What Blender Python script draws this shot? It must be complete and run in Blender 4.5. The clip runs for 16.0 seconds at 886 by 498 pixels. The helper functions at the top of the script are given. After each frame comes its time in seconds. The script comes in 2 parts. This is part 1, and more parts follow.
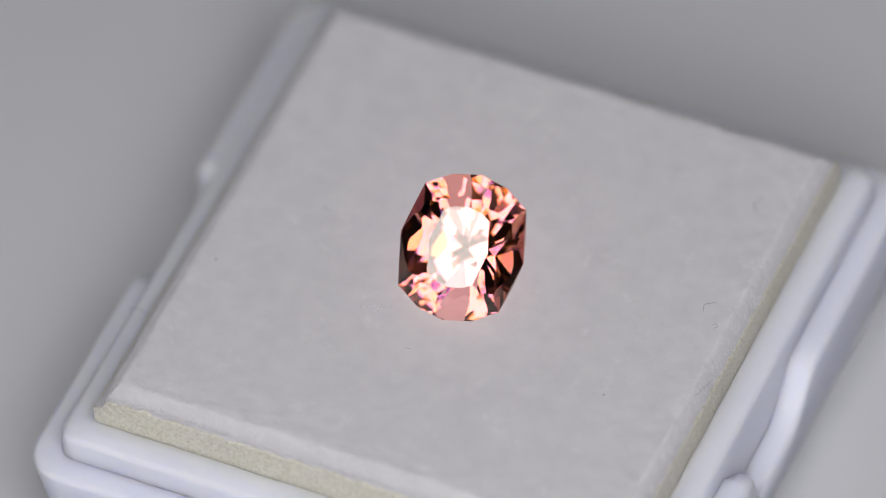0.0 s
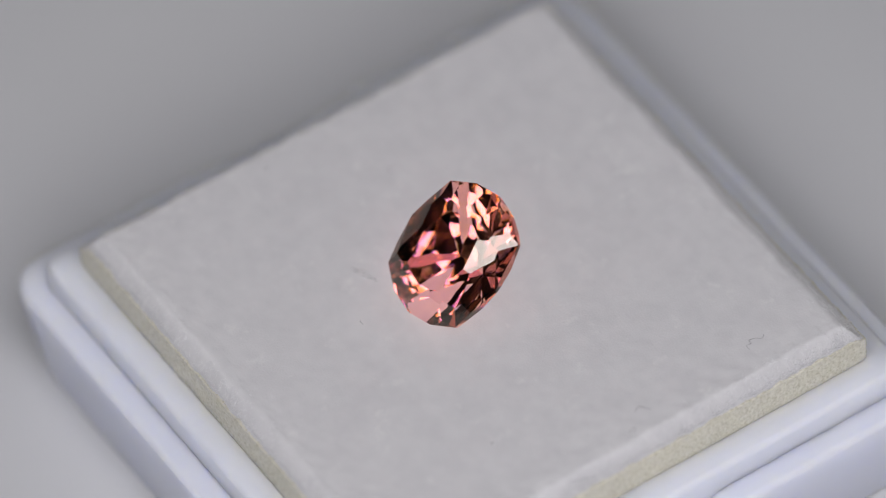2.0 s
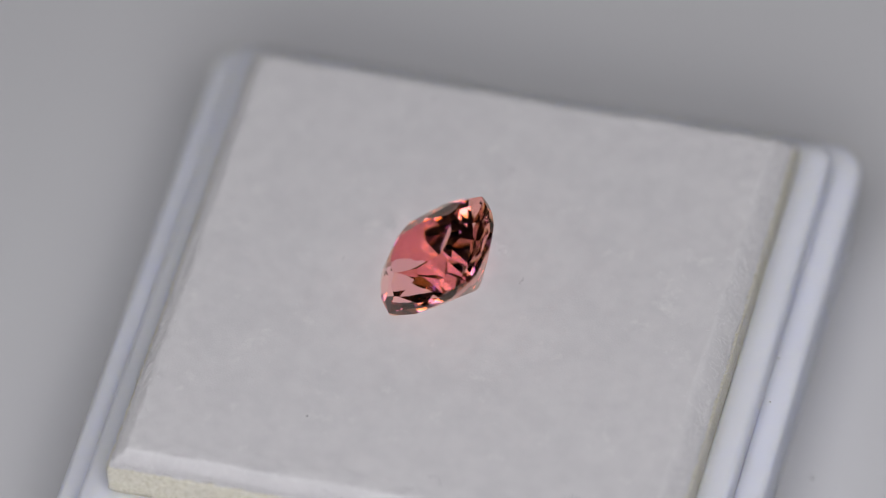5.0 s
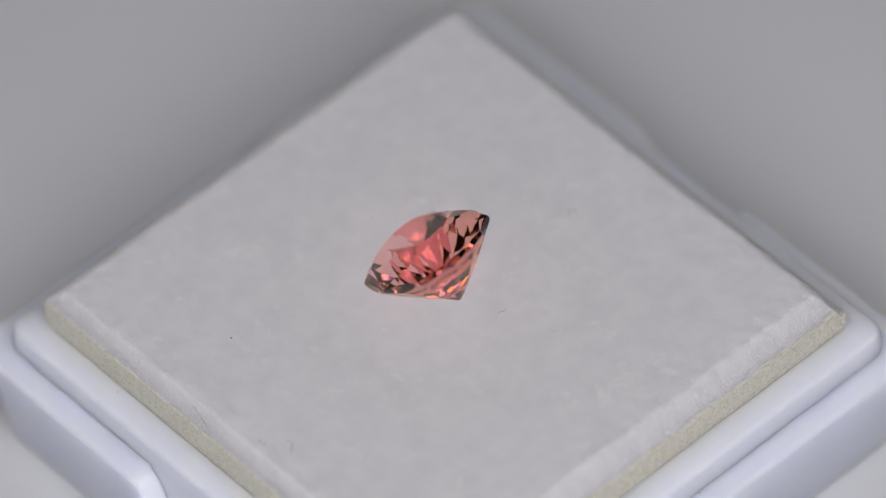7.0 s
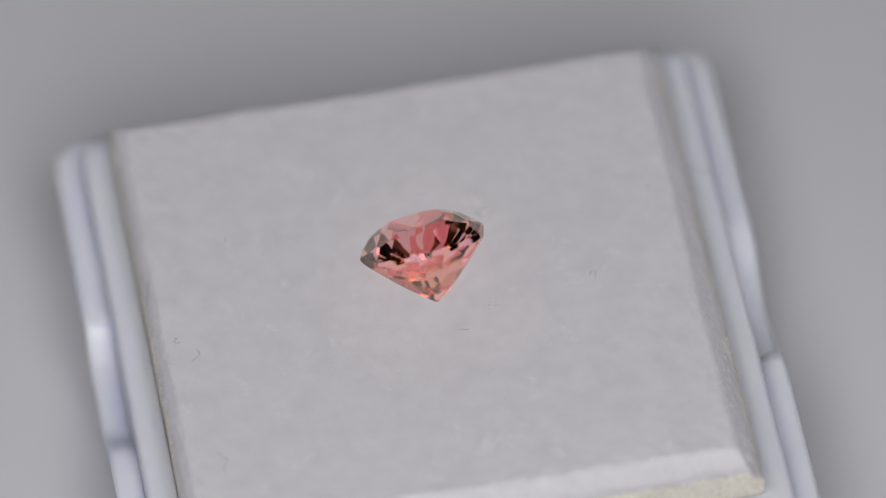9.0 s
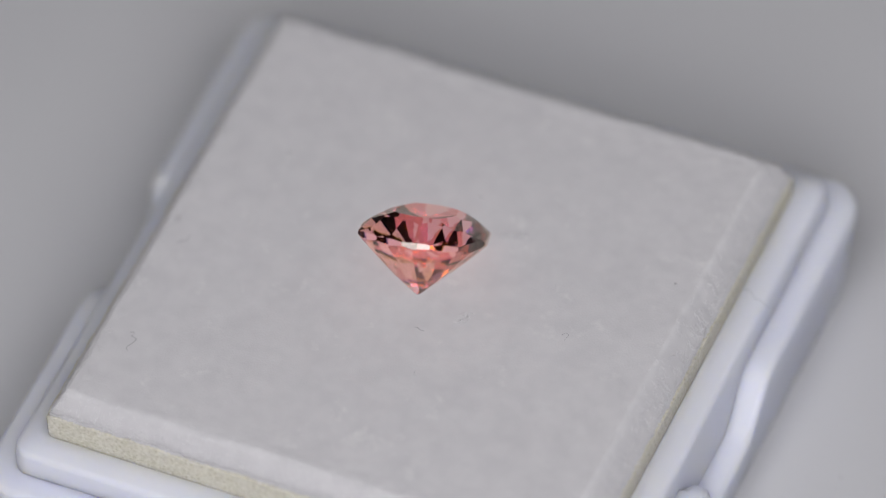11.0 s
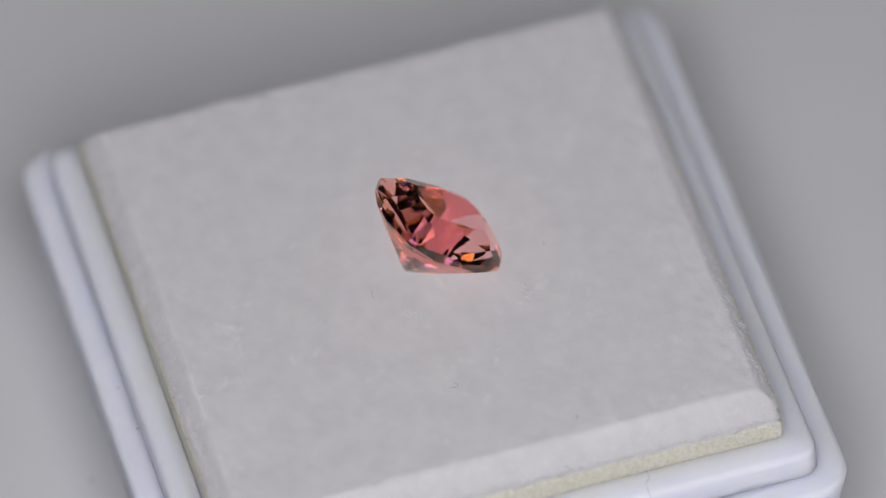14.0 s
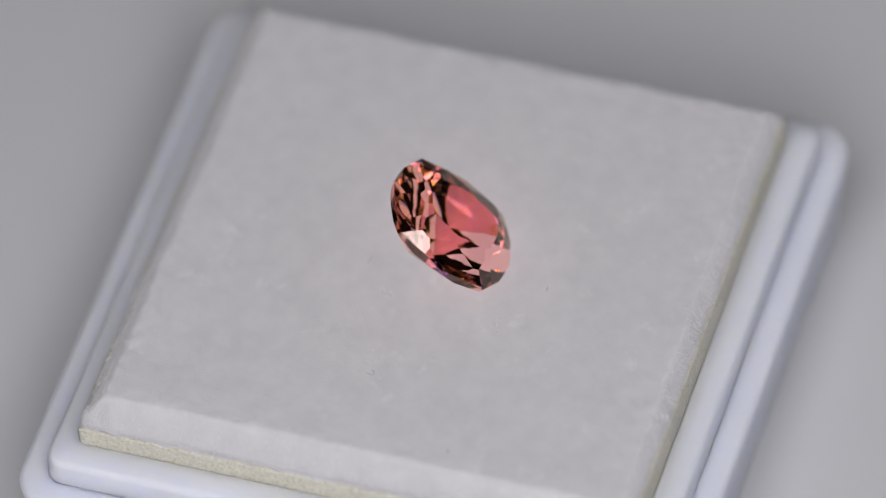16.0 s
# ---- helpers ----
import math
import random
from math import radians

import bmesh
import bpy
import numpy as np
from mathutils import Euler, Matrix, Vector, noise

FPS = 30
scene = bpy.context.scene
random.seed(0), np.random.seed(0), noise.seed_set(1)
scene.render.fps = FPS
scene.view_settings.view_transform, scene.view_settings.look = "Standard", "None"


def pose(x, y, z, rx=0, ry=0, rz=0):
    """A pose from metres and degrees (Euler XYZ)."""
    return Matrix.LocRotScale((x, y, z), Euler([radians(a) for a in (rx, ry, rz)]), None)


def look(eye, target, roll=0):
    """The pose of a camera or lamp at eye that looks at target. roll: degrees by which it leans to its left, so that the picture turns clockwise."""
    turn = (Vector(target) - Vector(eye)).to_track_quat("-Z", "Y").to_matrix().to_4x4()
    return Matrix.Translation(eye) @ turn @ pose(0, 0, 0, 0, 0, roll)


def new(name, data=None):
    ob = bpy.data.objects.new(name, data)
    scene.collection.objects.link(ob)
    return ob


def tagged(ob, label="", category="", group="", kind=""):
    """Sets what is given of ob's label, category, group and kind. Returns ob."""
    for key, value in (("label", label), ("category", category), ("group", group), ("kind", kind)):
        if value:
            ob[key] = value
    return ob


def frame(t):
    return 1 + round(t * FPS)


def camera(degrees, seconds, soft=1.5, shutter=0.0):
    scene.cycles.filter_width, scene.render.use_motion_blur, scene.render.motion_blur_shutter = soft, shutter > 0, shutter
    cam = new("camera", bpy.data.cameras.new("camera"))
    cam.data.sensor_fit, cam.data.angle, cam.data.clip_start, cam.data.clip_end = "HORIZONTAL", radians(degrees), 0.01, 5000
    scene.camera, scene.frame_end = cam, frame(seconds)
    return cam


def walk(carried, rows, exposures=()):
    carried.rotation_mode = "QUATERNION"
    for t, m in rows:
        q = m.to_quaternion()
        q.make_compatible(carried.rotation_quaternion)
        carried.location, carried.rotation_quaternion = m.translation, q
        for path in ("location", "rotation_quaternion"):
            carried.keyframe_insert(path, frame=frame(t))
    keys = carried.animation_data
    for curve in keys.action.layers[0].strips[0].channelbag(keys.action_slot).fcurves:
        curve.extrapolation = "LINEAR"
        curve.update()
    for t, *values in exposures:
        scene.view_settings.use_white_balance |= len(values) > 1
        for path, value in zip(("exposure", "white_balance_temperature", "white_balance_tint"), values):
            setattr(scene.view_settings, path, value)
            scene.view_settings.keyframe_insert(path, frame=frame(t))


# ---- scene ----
# ---- the camera, on a tripod over the tabletop ----
cam = camera(5.626, 16.0, soft=1.0)
cam.data.dof.use_dof = True
cam.data.dof.focus_distance = 0.5185
cam.data.dof.aperture_fstop = 15.0
CAMERA_POSE = pose(0.0, -0.3376, 0.41003, 40.396, 2.359, -2.761)
walk(cam, [(0.0, CAMERA_POSE), (16.0, CAMERA_POSE)])

# ---- light: a ring lamp round the lens, a weak added fill lamp, a dim grey world ----
world = bpy.data.worlds.new("room_air")
scene.world = world
world.use_nodes = True
world.node_tree.nodes["Background"].inputs[0].default_value = (0.75, 0.78, 0.85, 1)
world.node_tree.nodes["Background"].inputs[1].default_value = 0.05


def soft_lamp(name, eye, target, size, watts, colour):
    lamp = bpy.data.lights.new(name, "AREA")
    lamp.shape, lamp.size, lamp.energy, lamp.color = "DISK", size, watts, colour
    ob = new(name, lamp)
    ob.matrix_world = look(eye, target)
    return ob


# the ring lamp round the line of sight, before the camera
AIM = Vector((0, 0, 0.012))
SIGHT = Vector((0, -0.6468, 0.7627))
LAMP_RADIANCE, LAMP_INNER, LAMP_OUTER = 5.7, 0.045, 0.138
# an unseen fill lamp high overhead, added for weak ambient light
soft_lamp("overhead_fill", (0.0, -0.5, 1.35), (0, 0, 0), 0.6, 1.2, (0.93, 0.96, 1.0))

# ---- materials ----


def material(name, colour, rough=0.5, metal=0.0):
    m = bpy.data.materials.new(name)
    m.use_nodes = True
    b = m.node_tree.nodes["Principled BSDF"]
    b.inputs["Base Color"].default_value = (*colour, 1)
    b.inputs["Roughness"].default_value = rough
    b.inputs["Metallic"].default_value = metal
    return m, m.node_tree, b


def node(tree, kind, **values):
    n = tree.nodes.new(kind)
    for key, value in values.items():
        n.inputs[key.replace("_", " ")].default_value = value
    return n


def vary(tree, b, dark, light, scale, bump_scale, bump, distance, detail=6.0):
    """Two scales of variation: a slow drift of the colour, and a fine relief."""
    place = tree.nodes.new("ShaderNodeTexCoord")
    slow = node(tree, "ShaderNodeTexNoise", Scale=scale, Detail=detail)
    tree.links.new(place.outputs["Object"], slow.inputs["Vector"])
    ramp = tree.nodes.new("ShaderNodeValToRGB")
    ramp.color_ramp.elements[0].position, ramp.color_ramp.elements[1].position = 0.3, 0.7
    ramp.color_ramp.elements[0].color, ramp.color_ramp.elements[1].color = (*dark, 1), (*light, 1)
    tree.links.new(slow.outputs[0], ramp.inputs[0])
    tree.links.new(ramp.outputs[0], b.inputs["Base Color"])
    fine = node(tree, "ShaderNodeTexNoise", Scale=bump_scale, Detail=4.0)
    tree.links.new(place.outputs["Object"], fine.inputs["Vector"])
    relief = node(tree, "ShaderNodeBump", Strength=bump, Distance=distance)
    tree.links.new(fine.outputs[0], relief.inputs["Height"])
    tree.links.new(relief.outputs[0], b.inputs["Normal"])
    return place, relief


TABLE_WHITE, tree, b = material("matt_white_board", (0.6, 0.6, 0.6), 0.6)
vary(tree, b, (0.565, 0.568, 0.58), (0.595, 0.598, 0.605), 25.0, 900.0, 0.15, 0.0002)

WALL_GREY, tree, b = material("grey_wall_paint", (0.3, 0.3, 0.3), 0.8)
vary(tree, b, (0.19, 0.18, 0.175), (0.22, 0.21, 0.20), 3.0, 200.0, 0.2, 0.001)

PLASTIC, tree, b = material("white_moulded_plastic", (0.8, 0.81, 0.86), 0.5)
vary(tree, b, (0.69, 0.715, 0.83), (0.72, 0.745, 0.86), 160.0, 1500.0, 0.05, 0.00005)
b.inputs["Specular IOR Level"].default_value = 0.3
b.inputs["Subsurface Weight"].default_value = 1.0
b.inputs["Subsurface Radius"].default_value = (0.0022, 0.0023, 0.0028)
b.inputs["Subsurface Scale"].default_value = 1.0

FELT, tree, b = material("white_flock", (0.72, 0.71, 0.71), 0.95)
vary(tree, b, (0.586, 0.58, 0.59), (0.638, 0.63, 0.637), 800.0, 8000.0, 0.3, 0.00005)
# scuffed paler patches on the flock
spots = node(tree, "ShaderNodeTexNoise", Scale=620.0, Detail=5.0, Roughness=0.65)
tree.links.new(tree.nodes["Texture Coordinate"].outputs["Object"], spots.inputs["Vector"])
pick = tree.nodes.new("ShaderNodeValToRGB")
pick.color_ramp.elements[0].position, pick.color_ramp.elements[1].position = 0.60, 0.78
tree.links.new(spots.outputs[0], pick.inputs[0])
lift = node(tree, "ShaderNodeMix")
lift.data_type = "RGBA"
lift.inputs[7].default_value = (0.71, 0.705, 0.70, 1)
tree.links.new(pick.outputs[0], lift.inputs[0])
tree.links.new(b.inputs["Base Color"].links[0].from_socket, lift.inputs[6])
tree.links.new(lift.outputs[2], b.inputs["Base Color"])
b.inputs["Sheen Weight"].default_value = 0.6
b.inputs["Sheen Roughness"].default_value = 0.5
b.inputs["Subsurface Weight"].default_value = 0.5
b.inputs["Subsurface Radius"].default_value = (0.0012, 0.0012, 0.0012)
b.inputs["Subsurface Scale"].default_value = 1.0

FOAM, tree, b = material("cream_open_cell_foam", (0.6, 0.58, 0.48), 0.6)
place, relief = vary(tree, b, (0.60, 0.575, 0.455), (0.76, 0.735, 0.63), 5200.0, 7000.0, 0.5, 0.00008)

# open pores between the cells, their shade multiplied into the colour as darker dots
cells = node(tree, "ShaderNodeTexVoronoi", Scale=4200.0)
tree.links.new(place.outputs["Object"], cells.inputs["Vector"])
pore_shade = tree.nodes.new("ShaderNodeValToRGB")
pore_shade.color_ramp.elements[0].position, pore_shade.color_ramp.elements[1].position = 0.12, 0.42
pore_shade.color_ramp.elements[0].color = (0.82, 0.80, 0.74, 1)
tree.links.new(cells.outputs["Distance"], pore_shade.inputs[0])
deepen = node(tree, "ShaderNodeMix")
deepen.data_type, deepen.blend_type = "RGBA", "MULTIPLY"
deepen.inputs[0].default_value = 1.0
tree.links.new(b.inputs["Base Color"].links[0].from_socket, deepen.inputs[6])
tree.links.new(pore_shade.outputs[0], deepen.inputs[7])
tree.links.new(deepen.outputs[2], b.inputs["Base Color"])
b.inputs["Subsurface Weight"].default_value = 0.4
b.inputs["Subsurface Radius"].default_value = (0.0008, 0.0008, 0.0006)
b.inputs["Subsurface Scale"].default_value = 1.0
b.inputs["Roughness"].default_value = 0.35

LINT, tree, b = material("dark_lint", (0.25, 0.25, 0.26), 0.7)
GREY_LINT, tree, b = material("grey_lint", (0.51, 0.51, 0.52), 0.7)
PALE_LINT, tree, b = material("white_lint", (0.70, 0.695, 0.70), 0.8)


def gem_glass():
    """Clear pink crystal: orange, pink and violet light are refracted a little differently, which makes its fire."""
    m = bpy.data.materials.new("pink_crystal")
    m.use_nodes = True
    tree = m.node_tree
    tree.nodes.remove(tree.nodes["Principled BSDF"])
    fire = (((1.0, 0.51, 0.10, 1), 1.99), ((1.0, 0.59, 0.44, 1), 2.06), ((0.66, 0.38, 0.97, 1), 2.14))
    rays = [node(tree, "ShaderNodeBsdfRefraction", Color=colour, Roughness=0.0, IOR=ior) for colour, ior in fire]
    ends = node(tree, "ShaderNodeMixShader", Fac=0.5)
    tree.links.new(rays[0].outputs[0], ends.inputs[1])
    tree.links.new(rays[2].outputs[0], ends.inputs[2])
    through_it = node(tree, "ShaderNodeMixShader", Fac=1 / 3)
    tree.links.new(ends.outputs[0], through_it.inputs[1])
    tree.links.new(rays[1].outputs[0], through_it.inputs[2])
    gloss = node(tree, "ShaderNodeBsdfGlossy", Color=(0.98, 0.88, 0.78, 1), Roughness=0.0)
    share = node(tree, "ShaderNodeFresnel", IOR=2.06)
    surface = tree.nodes.new("ShaderNodeMixShader")
    tree.links.new(share.outputs[0], surface.inputs[0])
    tree.links.new(through_it.outputs[0], surface.inputs[1])
    tree.links.new(gloss.outputs[0], surface.inputs[2])
    tree.links.new(surface.outputs[0], tree.nodes["Material Output"].inputs["Surface"])
    return m


CRYSTAL = gem_glass()

# ---- building ----


def part(name, bm, mat, parent=None, label="", smooth=False):
    mesh = bpy.data.meshes.new(name)
    bmesh.ops.recalc_face_normals(bm, faces=bm.faces)
    bm.to_mesh(mesh)
    bm.free()
    mesh.materials.append(mat)
    if smooth:
        mesh.polygons.foreach_set("use_smooth", [True] * len(mesh.polygons))
    ob = new(name, mesh)
    if parent:
        ob.parent = parent
    if label:
        tagged(ob, label)
    return ob


def slab(name, lo, hi, mat, label, category):
    bm = bmesh.new()
    bmesh.ops.create_cube(bm, size=1.0)
    for v in bm.verts:
        v.co = Vector([l + (h - l) * (c + 0.5) for l, h, c in zip(lo, hi, v.co)])
    return tagged(part(name, bm, mat), label, category, kind="structure")


def thing(name, label, category, group=""):
    return tagged(new(name), label, category, group)


# the setting: a white tabletop, and plain walls and a ceiling that close the room
slab("tabletop", (-1.3, -1.3, -0.06), (1.3, 1.3, -0.03), TABLE_WHITE, "smooth matt white tabletop under the turntable", "tabletop")
slab("wall_north", (-1.5, 1.3, -0.5), (1.5, 1.4, 1.5), WALL_GREY, "plain grey painted wall behind the table", "wall")
slab("wall_south", (-1.5, -1.4, -0.5), (1.5, -1.3, 1.5), WALL_GREY, "plain grey painted wall before the table", "wall")
slab("wall_east", (1.3, -1.3, -0.5), (1.4, 1.3, 1.5), WALL_GREY, "plain grey painted wall beside the table", "wall")
slab("wall_west", (-1.4, -1.3, -0.5), (-1.3, 1.3, 1.5), WALL_GREY, "plain grey painted wall beside the table", "wall")
slab("ceiling", (-1.5, -1.4, 1.5), (1.5, 1.4, 1.6), WALL_GREY, "plain grey ceiling above the table", "ceiling")

MM = 0.001


def ring_lamp():
    """The round lamp through whose hole the camera looks: a flat glowing ring in a dark tray."""
    lamp = thing("ring_lamp", "round white ring lamp with a dark back around the lens", "ring lamp")
    glow = bpy.data.materials.new("lamp_diffuser")
    glow.use_nodes = True
    tree = glow.node_tree
    light = node(tree, "ShaderNodeEmission", Color=(1.0, 0.982, 1.025, 1), Strength=LAMP_RADIANCE)
    tree.links.new(light.outputs[0], tree.nodes["Material Output"].inputs["Surface"])

    def band(profile, n=64):
        bm, rows = bmesh.new(), []
        for r, z in profile:
            rows.append([bm.verts.new((r * math.cos(2 * math.pi * k / n), r * math.sin(2 * math.pi * k / n), z)) for k in range(n)])
        for p, q in zip(rows, rows[1:]):
            for k in range(n):
                bm.faces.new((p[k], p[(k + 1) % n], q[(k + 1) % n], q[k]))
        return bm

    part("diffuser", band(((LAMP_INNER, 0.0), (LAMP_OUTER, 0.0))), glow, lamp)
    part("housing", band(((LAMP_INNER - 0.001, -0.002), (LAMP_INNER - 0.001, 0.02), (LAMP_OUTER + 0.003, 0.02), (LAMP_OUTER + 0.003, -0.002))), WALL_GREY, lamp)
    lamp.matrix_world = look(AIM + SIGHT * 0.30, AIM)
    # the pole from which it hangs
    bm = bmesh.new()
    bmesh.ops.create_cone(bm, cap_ends=True, segments=16, radius1=0.006, radius2=0.006, depth=1.16)
    bmesh.ops.translate(bm, vec=(0, -0.073, 0.925), verts=bm.verts)
    bmesh.ops.transform(bm, matrix=lamp.matrix_world.inverted(), verts=bm.verts)
    part("pole", bm, WALL_GREY, lamp, "dark pole from the ceiling")
    return lamp


ring_lamp()

FOAM_TOP = 12.0      # height of the pad's surface over the table, mm
BOX = pose(1.348 * MM, 0.413 * MM, 0, 0, 0, -24.525)   # the box on the turning table


def ring(half, radius, straight=44, corner=14):
    """Points round a square with rounded corners, counter-clockwise, from the middle of the +x side; mm."""
    inner, out = half - radius, []
    for k in range(4):
        c, s = round(math.cos(k * math.pi / 2)), round(math.sin(k * math.pi / 2))
        side = [(half, -inner + 2 * inner * i / straight) for i in range(straight)]
        side += [(inner + radius * math.cos(a), inner + radius * math.sin(a)) for a in (math.pi / 2 * i / corner for i in range(corner))]
        out += [(c * x - s * y, s * x + c * y) for x, y in side]
    return out


def step(a, b, x):
    u = min(1.0, max(0.0, (x - a) / (b - a)))
    return u * u * (3 - 2 * u)


def notch(x, y):
    """How far the ledge sinks at the catches in the middle of two opposite sides, mm."""
    if abs(x) < 15.0:
        return 0.0
    y = y if x > 0 else -y
    return 2.6 * (1 - step(0.8, 4.9, y)) * step(-4.7, -4.5, y)


def loft(rows, sunk=()):
    """A skin over rings of (half side, height, corner radius); the rings named in sunk follow the notch."""
    bm, last = bmesh.new(), None
    for i, (half, z, radius) in enumerate(rows):
        now = [bm.verts.new((x * MM, y * MM, (z - (notch(x, y) if i in sunk else 0)) * MM)) for x, y in ring(half, radius)]
        if last:
            n = len(now)
            for k in range(n):
                bm.faces.new((last[k], last[(k + 1) % n], now[(k + 1) % n], now[k]))
        last = now
    return bm


def rounded(half, z, radius, turn, start, end, n=5):
    """Profile points of a rounded edge round (half, z)."""
    return [(half + turn * math.cos(a), z + turn * math.sin(a), radius + turn * math.cos(a))
            for a in (math.radians(start + (end - start) * i / n) for i in range(n + 1))]


def turntable():
    """The turning platter on which the box stands, on a low round foot."""
    table = thing("turntable", "white matt display turntable turning under the box", "turntable")

    def lathe(profile, n=96):
        bm, last = bmesh.new(), None
        for r, z in profile:
            now = [bm.verts.new((r * math.cos(2 * math.pi * k / n), r * math.sin(2 * math.pi * k / n), z)) for k in range(n)]
            if last:
                for k in range(n):
                    bm.faces.new((last[k], last[(k + 1) % n], now[(k + 1) % n], now[k]))
            else:
                bm.faces.new(now)
            last = now
        bm.faces.new(last)
        return bm

    part("platter", lathe(((0.118, -0.010), (0.120, -0.008), (0.120, -0.002), (0.118, 0.0))), TABLE_WHITE, table, "round white matt platter")
    part("foot", lathe(((0.108, -0.03), (0.110, -0.028), (0.110, -0.0105))), TABLE_WHITE, table)
    return table


def gem_box():
    box = thing("gem_box", "open white plastic gem box base with a stepped rim", "gem box")
    outer = [(18.2, 0.0, 2.2), (18.9, 0.02, 2.6), (19.15, 0.3, 2.8)]
    low = len(outer)
    outer += rounded(19.45, 6.78, 1.9, 0.38, 0, 90, 7) + [(18.9, 7.15, 1.5), (18.4, 7.1, 1.4), (16.8, 7.0, 1.2)]
    base = loft(outer, sunk=range(low, len(outer)))
    part("base", base, PLASTIC, box, smooth=True)
    wall = [(18.3, 3.0, 1.1), (18.2, 7.9, 1.1)] + rounded(17.75, 8.42, 0.75, 0.42, 0, 80, 7) + [(17.3, 8.88, 0.7)] + [(16.9, 8.95, 0.8), (16.65, 9.05, 0.6), (16.52, 9.02, 0.5), (16.47, 8.9, 0.45), (16.47, 1.6, 0.4)]
    rim = loft(wall)
    part("rim", rim, PLASTIC, box, "raised inner rim of glossy white plastic", smooth=True)
    floor_skin = bmesh.new()
    floor_skin.faces.new([floor_skin.verts.new((x * MM, y * MM, 1.7 * MM)) for x, y in ring(16.5, 0.5)])
    part("bottom", floor_skin, PLASTIC, box)
    return box


HALF = 16.3    # half side of the pad, mm
BEVEL = (0.8, 1.3, 1.5, 1.0)   # width of the sloping border: +x, +y, -x, -y sides
DROP = (0.95, 1.15, 1.7, 0.8)


def pad_height(x, y):
    """Height of the flock over the pad's plane: a soft border, faint dimples and lumps."""
    h = 0.0
    for d, w, drop in zip((HALF - x, HALF - y, HALF + x, HALF + y), BEVEL, DROP):
        u = min(1.0, max(0.0, d / (w * (1 + 0.16 * noise.noise(Vector((x * 0.3, y * 0.3, w))) + 0.05 * noise.noise(Vector((x * 1.4, y * 1.4, w)))))))
        h = min(h, -drop * (1 - u * u * (3 - 2 * u)) ** 1.25)
    p = Vector((x, y, 0))
    # the flock is tufted where it was cut
    near = max(0.0, 1 - min(HALF - abs(x), HALF - abs(y)) / 2.6)
    h += near * (0.10 * noise.noise(p * 1.3) + 0.05 * noise.noise(p * 4.5))
    h += 0.05 * noise.noise(p * 0.25) + 0.02 * noise.noise(p * 1.3) + 0.012 * noise.noise(p * 5.0)
    return h


def ragged(x, y):
    p = Vector((x * 1.1, y * 1.1, 3.0))
    return 0.14 * noise.noise(p) + 0.09 * noise.noise(p * 4) + 0.04 * noise.noise(p * 13)


def fibre(bm, root, way):
    """One short flock fibre: a tapering ridge along the way, mm."""
    side = Vector((-way.y, way.x, 0)).normalized() * random.uniform(0.008, 0.014)
    lift = Vector((0, 0, 0.03))
    loop = [bm.verts.new(q * MM) for q in (root - side, root + side, root + way + side * 0.5, root + way - side * 0.5)]
    ridge = [bm.verts.new(q * MM) for q in (root + lift, root + way + lift)]
    bm.faces.new((loop[0], loop[3], ridge[1], ridge[0]))
    bm.faces.new((loop[1], ridge[0], ridge[1], loop[2]))
    bm.faces.new((loop[0], ridge[0], loop[1]))
    bm.faces.new((loop[3], loop[2], ridge[1]))


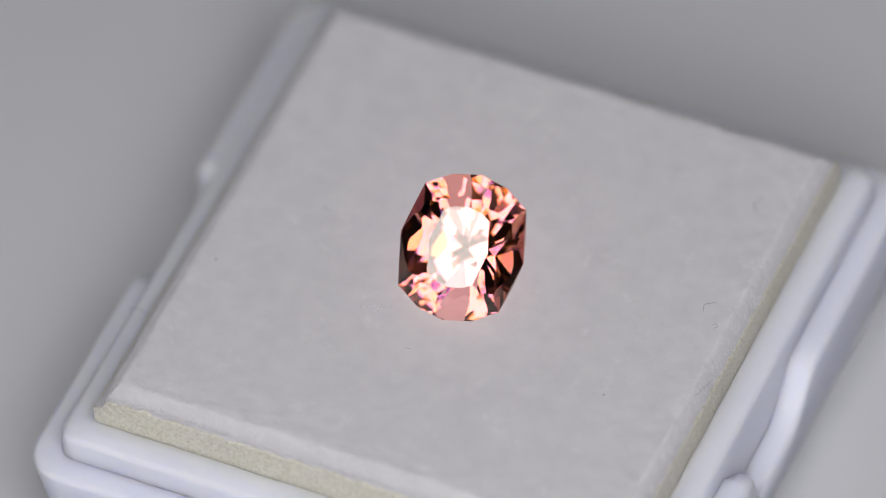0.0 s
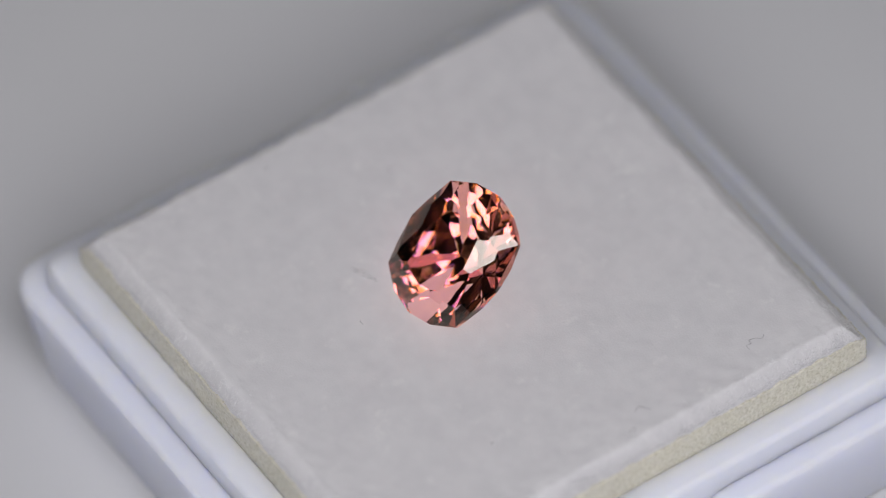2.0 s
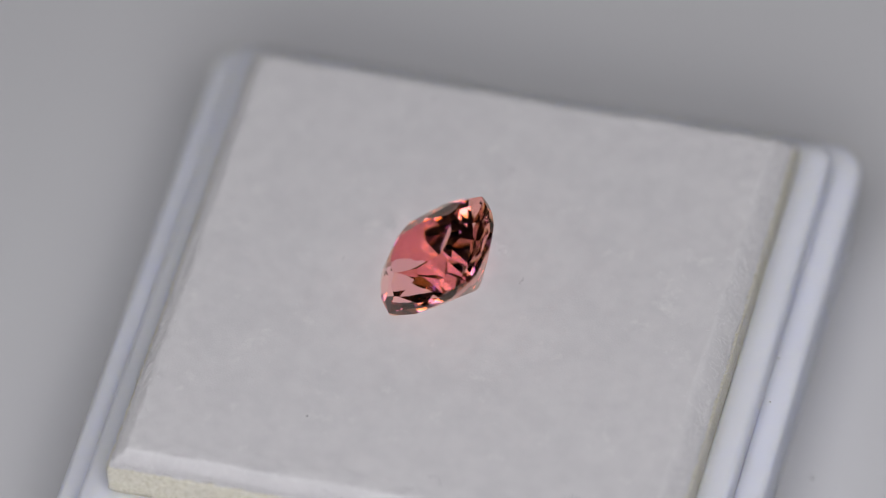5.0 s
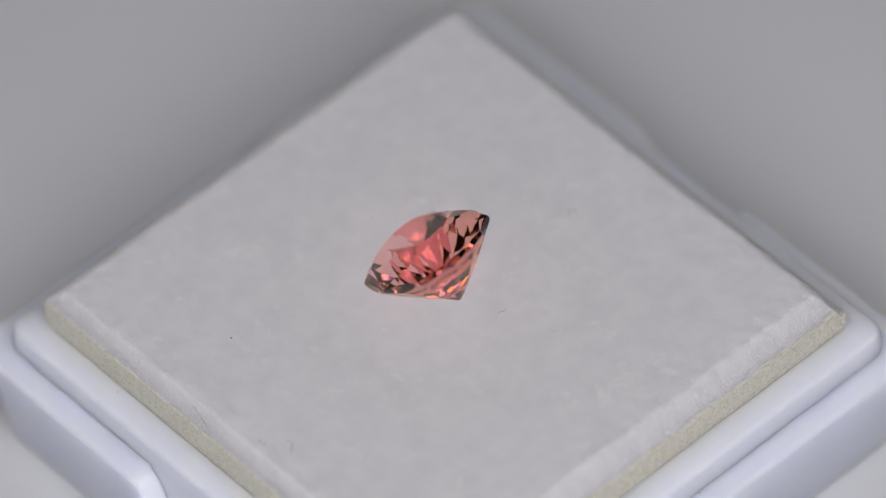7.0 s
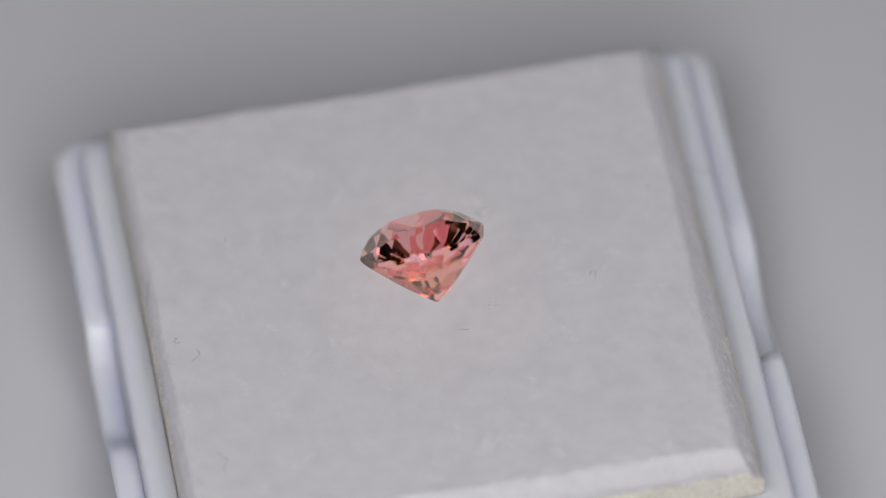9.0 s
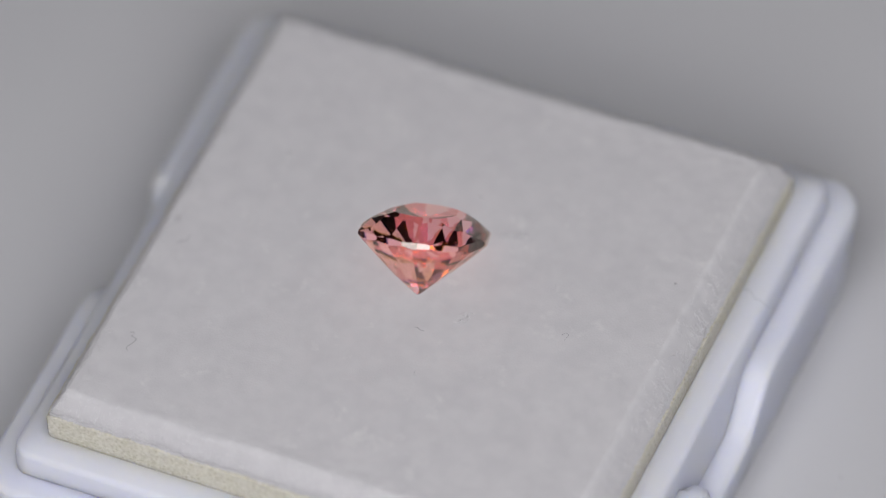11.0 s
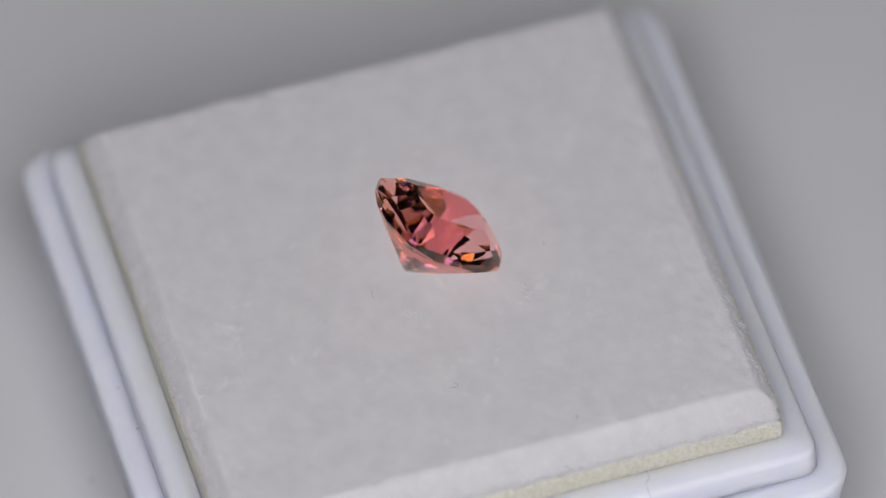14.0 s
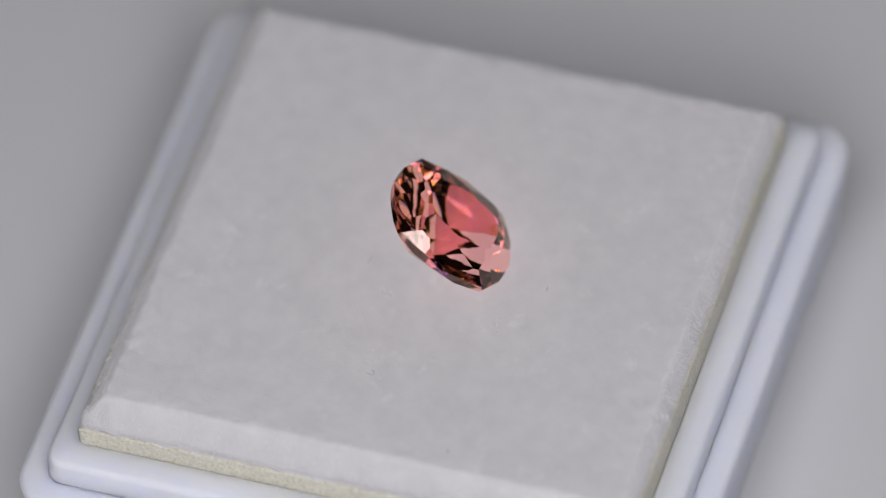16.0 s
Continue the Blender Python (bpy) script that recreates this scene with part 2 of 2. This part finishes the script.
def foam_pad():
    pad = thing("foam_pad", "square cream foam pad with a white flocked top in the box", "foam pad")
    bm, n = bmesh.new(), 190
    grid = [[None] * (n + 1) for _ in range(n + 1)]
    for i in range(n + 1):
        for j in range(n + 1):
            u, v = 2 * i / n - 1, 2 * j / n - 1
            # closer spacing towards the borders
            x, y = HALF * math.sin(u * 1.45) / math.sin(1.45), HALF * math.sin(v * 1.45) / math.sin(1.45)
            h = pad_height(x, y)
            r = ragged(x, y)
            x2 = x + (r if abs(u) == 1 else 0) * (1 if x > 0 else -1)
            y2 = y + (r if abs(v) == 1 else 0) * (1 if y > 0 else -1)
            grid[i][j] = bm.verts.new((x2 * MM, y2 * MM, (FOAM_TOP + h) * MM))
    for i in range(n):
        for j in range(n):
            bm.faces.new((grid[i][j], grid[i + 1][j], grid[i + 1][j + 1], grid[i][j + 1]))
    # the torn hem that hangs a little over the foam
    edge = [grid[i][0] for i in range(n)] + [grid[n][j] for j in range(n)] + [grid[i][n] for i in range(n, 0, -1)] + [grid[0][j] for j in range(n, 0, -1)]
    for depth, inset in ((0.14, 0.999), (0.18, 0.997)):
        below = []
        for v in edge:
            q = v.co / MM
            below.append(bm.verts.new((q.x * inset * MM, q.y * inset * MM, (q.z - depth - 0.8 * abs(ragged(q.x * 2, q.y * 2))) * MM)))
        m = len(edge)
        for k in range(m):
            bm.faces.new((edge[k], edge[(k + 1) % m], below[(k + 1) % m], below[k]))
        edge = below
    part("cover", bm, FELT, pad, "white flocked fabric glued on the foam", smooth=True)
    # loose fuzz along the torn border
    bm = bmesh.new()
    for k in range(15000):
        u, s = random.uniform(-1, 1), random.randrange(4)
        inset = abs(random.gauss(0, 0.14))
        x, y = ((HALF - inset, u * HALF), (u * HALF, HALF - inset), (inset - HALF, u * HALF), (u * HALF, inset - HALF))[s]
        root = Vector((x, y, FOAM_TOP + pad_height(x, y) - 0.02 - (0.15 if inset < 0.1 else 0)))
        way = Vector((x / HALF + random.gauss(0, 0.6), y / HALF + random.gauss(0, 0.6), random.gauss(0.25, 0.5))).normalized()
        bend = Vector((random.gauss(0, 1), random.gauss(0, 1), random.gauss(0, 1))) * 0.05
        size, wide = random.uniform(0.08, 0.32), way.cross(Vector((0.3, 0.2, 1))).normalized() * random.uniform(0.005, 0.010)
        mid, end = root + way * size * 0.5 + bend, root + way * size
        a, c, d, e, f = [bm.verts.new(q * MM) for q in (root - wide, root + wide, mid + wide * 0.8, mid - wide * 0.8, end)]
        bm.faces.new((a, c, d, e))
        bm.faces.new((e, d, f))
    tagged(part("fuzz", bm, FELT, pad, "loose white fibres along the torn border"), kind="stuff")
    # flock standing up in tufts along the sloping border
    bm = bmesh.new()
    while len(bm.faces) < 4 * 4500:
        u, s = random.uniform(-1, 1) * HALF, random.randrange(4)
        inset = abs(random.gauss(0, 0.2 + 0.25 * BEVEL[s]))
        x, y = ((HALF - inset, u), (u, HALF - inset), (inset - HALF, u), (u, inset - HALF))[s]
        if noise.noise(Vector((x * 1.6, y * 1.6, 7.0))) < random.uniform(-0.5, 0.3):
            continue
        b, size = random.uniform(0, 2 * math.pi), random.uniform(0.10, 0.30)
        x2, y2 = x + size * math.cos(b), y + size * math.sin(b)
        rise = max(-0.3, pad_height(x2, y2) - pad_height(x, y)) + random.uniform(0.0, 0.06)
        fibre(bm, Vector((x, y, FOAM_TOP + pad_height(x, y))), Vector((x2 - x, y2 - y, rise)))
    tagged(part("border_flock", bm, PALE_LINT, pad, "pale flock fibres standing up along the border", smooth=True), kind="stuff")
    # the open-celled sides
    bm, around, rows = bmesh.new(), 420, 56
    last = None
    for r in range(rows + 1):
        z = 1.8 if r == 0 else 6.5 + (FOAM_TOP - 0.12 - 6.5) * r / rows
        now = []
        for k in range(4 * around):
            s, u = k // around, (k % around) / around * 2 - 1
            half = HALF + 0.155
            x, y = ((half, u * half), (-u * half, half), (-half, -u * half), (u * half, -half))[s]
            p = Vector((x, y, z)) * 5.6
            near = noise.voronoi(p)[0]
            pit = (max(0.0, 0.5 - near[0]) * 0.15 + 0.05 * abs(noise.noise(p * 0.35))) * (1 if r else 0)
            top = min(0.0, pad_height(x, y)) * (z - 6.5) / 5.4 if r else 0
            nx, ny = ((1, 0), (0, 1), (-1, 0), (0, -1))[s]
            now.append(bm.verts.new(((x - nx * pit) * MM, (y - ny * pit) * MM, (z + top) * MM)))
        if last:
            m = len(now)
            for k in range(m):
                bm.faces.new((last[k], last[(k + 1) % m], now[(k + 1) % m], now[k]))
        last = now
    lid = [bm.verts.new((v.co.x * 0.95, v.co.y * 0.95, v.co.z - 0.0002)) for v in last]
    for k in range(len(lid)):
        bm.faces.new((last[k], last[(k + 1) % len(lid)], lid[(k + 1) % len(lid)], lid[k]))
    part("foam_core", bm, FOAM, pad, "cream open-celled foam", smooth=True)
    return pad


# ---- the cut stone ----
GEM_L, GEM_W, GIRDLE, TABLE = 4.325, 3.70, 0.10, 1.326
OUTLINE = ((0, 1), (0.436, 0.918), (0.822, 0.704), (1, 0), (0.822, -0.704), (0.436, -0.918),
           (0, -1), (-0.436, -0.918), (-0.822, -0.704), (-1, 0), (-0.822, 0.704), (-0.436, 0.918))


# pavilion rows: azimuth (edge, vertex or pairs beside each edge), reach at the girdle, height of the apex in mm, every nth, twist
PAVILION = (('h', 1.0000, 4.653, 1, 0.198),
            ('h', 1.0111, 3.964, 1, 0.166),
            ('v', 1.0255, 3.817, 1, 0.000),
            ('v', 1.0461, 3.705, 1, 0.000),
            ('v', 1.1303, 3.625, 2, 0.000))
# crown rows: azimuth, distance in from the girdle at a height in mm, slope in degrees, twist
CROWN = (('h', 0.0, GIRDLE, 44.2, 0.067),
         ('v', 0.0, GIRDLE, 34.7, 0.0),
         ('e', 1.9, TABLE, 23.6, 0.0))
SWAY, SLIP = 0.034, 0.0051    # how far the cutter strayed in azimuth and in reach


def gemstone():
    """The rough block is cut facet by facet, as a stone is."""
    edge = [Vector((x * GEM_W, y * GEM_L)) for x, y in OUTLINE]
    n = len(edge)
    sides, corners = [], []
    for k in range(n):
        a, c = edge[k], edge[(k + 1) % n]
        sides.append(math.atan2(-(c - a).x, (c - a).y) if (c - a).y * a.x - (c - a).x * a.y > 0 else math.atan2((c - a).x, -(c - a).y))
        corners.append(math.atan2(a.y, a.x))

    def reach(a):
        return max(p.x * math.cos(a) + p.y * math.sin(a) for p in edge)

    bm = bmesh.new()
    bmesh.ops.create_cube(bm, size=12.0)

    def cut(a, m, z, up):
        """Take off all that lies outside the plane of slope m at azimuth a through (0, 0, z)."""
        no = Vector((math.cos(a), math.sin(a), 0)) if up == 0 else Vector((m * math.cos(a), m * math.sin(a), up))
        co = Vector((math.cos(a) * m, math.sin(a) * m, 0)) if up == 0 else Vector((0, 0, z))
        bmesh.ops.bisect_plane(bm, geom=bm.verts[:] + bm.edges[:] + bm.faces[:], dist=1e-5, plane_co=co, plane_no=no.normalized(), clear_outer=True)
        bmesh.ops.holes_fill(bm, edges=[e for e in bm.edges if len(e.link_faces) == 1])

    for a in sides:
        cut(a, reach(a), 0, 0)
    def spots(kind, twist):
        return sides if kind == "e" else corners if kind == "v" else [a + w for a in sides for w in (-twist, twist)]

    for row, (kind, s, height, every, twist) in enumerate(PAVILION):
        at = spots(kind, twist)
        for i in range(0, len(at), every):
            a = at[i] + SWAY * math.sin(31.7 * i + 3.1 * row + 2)
            slip = 1 + SLIP * math.sin(12.9 * i + 7.3 * row + 1)
            cut(a, (height - GIRDLE) / (s * reach(a) * slip), -height, -1)
    for row, (kind, inset, z, slope, twist) in enumerate(CROWN):
        for i, a in enumerate(spots(kind, twist)):
            a += 0.5 * SWAY * math.sin(31.7 * i + 3.1 * row + 2)
            m = math.tan(math.radians(slope))
            cut(a, m, z + m * (reach(a) - inset), 1)
    cut(0, 0, TABLE, 1)
    bmesh.ops.remove_doubles(bm, verts=bm.verts, dist=0.004)
    bmesh.ops.scale(bm, vec=(MM, MM, MM), verts=bm.verts)
    return tagged(part("gemstone", bm, CRYSTAL), "faceted salmon-pink oval gemstone lying tilted on the pad", "gemstone")


GEM_POSE = Matrix(((0.9438, 0.2917, -0.1552, 1.08 * MM), (-0.3225, 0.7111, -0.6248, -0.59 * MM),
                   (-0.0719, 0.6397, 0.7652, (FOAM_TOP + 2.86) * MM), (0, 0, 0, 1)))

# ---- lint and specks ----
LINT_SPOTS = []


def lint(path, thick, mat, label, x, y, turn=0.0, height=FOAM_TOP + 0.03, name="lint_fibre"):
    """A loose fibre: a thin round thread along points in mm, lying at (x, y) on the turning pad."""
    bm, sides, last = bmesh.new(), 6, None
    pts = [Vector(p) for p in path]
    fine = []
    for i in range(len(pts) - 1):
        a, b, c, d = pts[max(0, i - 1)], pts[i], pts[i + 1], pts[min(len(pts) - 1, i + 2)]
        for s in range(5):
            t = s / 5
            fine.append(0.5 * ((2 * b) + (c - a) * t + (2 * a - 5 * b + 4 * c - d) * t * t + (3 * b - a - 3 * c + d) * t ** 3))
    fine.append(pts[-1])
    for i, p in enumerate(fine):
        way = (fine[min(i + 1, len(fine) - 1)] - fine[max(0, i - 1)]).normalized()
        side = way.cross(Vector((0, 0, 1))).normalized()
        up = side.cross(way)
        r = thick * (0.55 if i in (0, len(fine) - 1) else 1)
        now = [bm.verts.new((p + (side * math.cos(a) + up * math.sin(a)) * r) * MM) for a in (2 * math.pi * k / sides for k in range(sides))]
        if last:
            for k in range(sides):
                bm.faces.new((last[k], last[(k + 1) % sides], now[(k + 1) % sides], now[k]))
        else:
            bm.faces.new(now)
        last = now
    bm.faces.new(last)
    ob = tagged(part(name, bm, mat, smooth=True), label, "lint", "lint on the box")
    LINT_SPOTS.append((ob, pose(x * MM, y * MM, height * MM, 0, 0, turn)))
    return ob


def speck(size, mat, label, x, y, height=FOAM_TOP + 0.03):
    bm = bmesh.new()
    bmesh.ops.create_icosphere(bm, subdivisions=1, radius=size * MM)
    for v in bm.verts:
        v.co *= random.uniform(0.7, 1.3)
        v.co.z *= 0.6
    ob = tagged(part("dust_speck", bm, mat), label, "speck", "specks on the box")
    LINT_SPOTS.append((ob, pose(x * MM, y * MM, height * MM, 0, 0, 0)))
    return ob


def flock_tuft(x, y, wide, deep, turn, count):
    """A scuffed spot where the flock stands up: short pale fibres lying across one another."""
    bm = bmesh.new()
    for _ in range(count):
        a, r, b = random.uniform(0, 2 * math.pi), math.sqrt(random.random()), random.gauss(0, 0.9)
        fibre(bm, Vector((wide * r * math.cos(a), deep * r * math.sin(a), random.uniform(0.0, 0.05))),
              Vector((math.cos(b), math.sin(b), random.uniform(-0.05, 0.15))) * random.uniform(0.15, 0.4))
    ob = tagged(part("flock_tuft", bm, PALE_LINT, smooth=True), "pale scuffed tuft of white flock on the pad", "tuft", "tufts on the pad")
    LINT_SPOTS.append((ob, pose(x * MM, y * MM, (FOAM_TOP + 0.02) * MM, 0, 0, turn)))
    return ob


platter = turntable()
box = gem_box()
pad = foam_pad()
gem = gemstone()
gem.visible_shadow = False    # light passes through the clear stone
DARK, GREYISH = "tiny dark speck lying on the white pad", "fine grey curled fibre on the white pad"
speck(0.07, LINT, DARK, 8.97, -9.61)
speck(0.07, LINT, DARK, -13.27, 1.57)
speck(0.045, GREY_LINT, DARK, -11.25, -0.67)
speck(0.045, GREY_LINT, DARK, -13.38, 1.66)
lint(((-0.25, 0.1, 0), (0.0, 0.22, 0.03), (0.18, 0.05, 0.05), (0.02, -0.16, 0.02), (-0.08, -0.3, 0)), 0.012, LINT, GREYISH, -6.84, 5.2, 180)
lint(((-0.25, -0.35, 0), (-0.2, 0.1, 0.04), (0.1, 0.2, 0.05), (0.5, 0.3, 0.02)), 0.012, LINT, GREYISH, 15.1, -3.3, 0)
lint(((-0.1, 0.15, 0), (0.15, 0.2, 0.04), (0.2, -0.05, 0.05), (-0.05, -0.1, 0.03), (0.1, -0.3, 0)), 0.012, LINT, GREYISH, 15.4, -4.85, 0)
lint(((-0.2, 0.6, 0), (0.1, 0.5, 0.1), (-0.05, 0.2, 0.1), (0.2, 0.05, 0.05), (0.0, -0.25, 0.05), (-0.35, -0.5, 0.0), (-0.3, -0.8, 0.0)), 0.012, LINT, "long dark curled fibre on the white pad", 18.1, 4.2, 180)
lint(((-0.15, 0.08, 0), (0.0, -0.05, 0.02), (0.2, -0.1, 0)), 0.012, LINT, GREYISH, -2.25, -5.6, 0)
lint(((-0.15, 0.05, 0), (0.05, 0.08, 0.03), (0.2, -0.05, 0)), 0.011, GREY_LINT, GREYISH, -12.86, 6.98, 40)
lint(((-0.15, 0.0, 0), (0.05, 0.05, 0.02), (0.18, 0.0, 0)), 0.011, GREY_LINT, GREYISH, -11.22, 9.67, 10)
lint(((-0.3, 0.15, 0), (-0.1, 0.3, 0.06), (0.2, 0.2, 0.1), (0.25, -0.1, 0.05)), 0.011, GREY_LINT, GREYISH, 6.3, 15.06, -70)
lint(((-0.3, 0.3, 0), (0.0, 0.1, 0.05), (-0.1, -0.2, 0.05), (0.2, -0.4, 0)), 0.014, GREY_LINT, GREYISH, 4.7, 15.9, 20)
lint(((-0.25, 0.05, 0), (0.0, 0.12, 0.04), (0.2, 0.0, 0.0)), 0.011, GREY_LINT, GREYISH, -6.18, 1.47, 60)
lint(((-0.1, 0.2, 0), (0.05, 0.05, 0.02), (0.0, -0.25, 0)), 0.014, GREY_LINT, GREYISH, 1.88, 7.55, 0)
lint(((-0.12, 0.3, 0), (0.02, 0.1, 0.03), (0.0, -0.15, 0.02), (0.14, -0.25, 0)), 0.012, LINT, GREYISH, 1.6, 4.2, 40)
lint(((-0.4, -0.2, 0), (-0.1, 0.0, 0.03), (0.3, 0.1, 0.0)), 0.011, GREY_LINT, GREYISH, 12.78, -12.0, 30)

flock_tuft(-4.1, -2.5, 0.9, 0.3, -8, 60)
flock_tuft(-1.1, 3.5, 0.55, 0.3, 30, 34)

BLUE_LINT, tree, b = material("blue_grey_lint", (0.30, 0.34, 0.42), 0.7)
lint(((0.75, -0.55, 0.25), (0.2, -0.3, 0.2), (0.1, 0.1, 0.1), (-0.3, 0.2, 0.0), (-0.7, 0.45, -0.35)), 0.013, BLUE_LINT, "fine blue-grey fibre on the white plastic rim", -17.9, 0.35, 0, FOAM_TOP - 3.0)
lint(((-0.2, 0.3, 0), (0.05, 0.05, 0.0), (0.0, -0.2, 0)), 0.012, BLUE_LINT, "fine blue-grey fibre on the white plastic rim", -17.0, -1.0, 0, FOAM_TOP - 2.8)
lint(((-0.6, -0.9, 0.2), (-0.2, -0.3, 0.1), (0.1, 0.1, 0.0), (0.4, 0.5, -0.1)), 0.012, LINT, "long dark fibre on the torn border of the pad", 14.8, -8.9, 0, FOAM_TOP - 0.35)
lint(((-0.35, 0.1, 0), (0.0, 0.15, 0.1), (0.2, 0.0, 0.1), (0.35, -0.3, 0)), 0.013, LINT, "dark curled fibre on the white plastic ledge", 5.35, 18.25, 20, FOAM_TOP - 4.78)
lint(((-0.2, 0.1, 0), (0.05, 0.12, 0.05), (0.2, -0.1, 0)), 0.013, LINT, "dark curled fibre on the white plastic ledge", 2.1, 19.6, 80, FOAM_TOP - 4.75)
speck(0.06, LINT, "tiny dark speck on the white plastic ledge", 6.4, 18.3, FOAM_TOP - 4.8)
speck(0.06, LINT, "tiny dark speck on the white plastic ledge", 9.5, 17.2, FOAM_TOP - 4.8)
speck(0.05, GREY_LINT, "tiny grey speck on the white plastic rim", 13.0, -15.2, FOAM_TOP - 2.7)
speck(0.05, GREY_LINT, "tiny grey speck on the white plastic rim", -17.7, 4.3, FOAM_TOP - 2.9)

speck(0.22, GREY_LINT, "small grey speck on the white turntable", 9.94, 19.42, 0.08)
speck(0.22, GREY_LINT, "small grey speck on the white turntable", 26.6, -2.0, 0.08)
speck(0.12, GREY_LINT, "small grey speck on the white turntable", -22.5, 6.75, 0.05)

# ---- what turns ----


def turn_at(t):
    """The turning table's angle in degrees, clockwise seen from above."""
    return -(16.5053 * t + 0.027534 * (t - 8) ** 2 - 0.0008 * (t - 8) ** 3)


def motions():
    times = [0.5 * i for i in range(33)]
    riders = [(platter, pose(0, 0, 0)), (box, BOX), (pad, BOX), (gem, GEM_POSE)] + LINT_SPOTS
    for ob, rest in riders:
        walk(ob, [(t, pose(0, 0, 0, 0, 0, turn_at(t)) @ rest) for t in times])


motions()
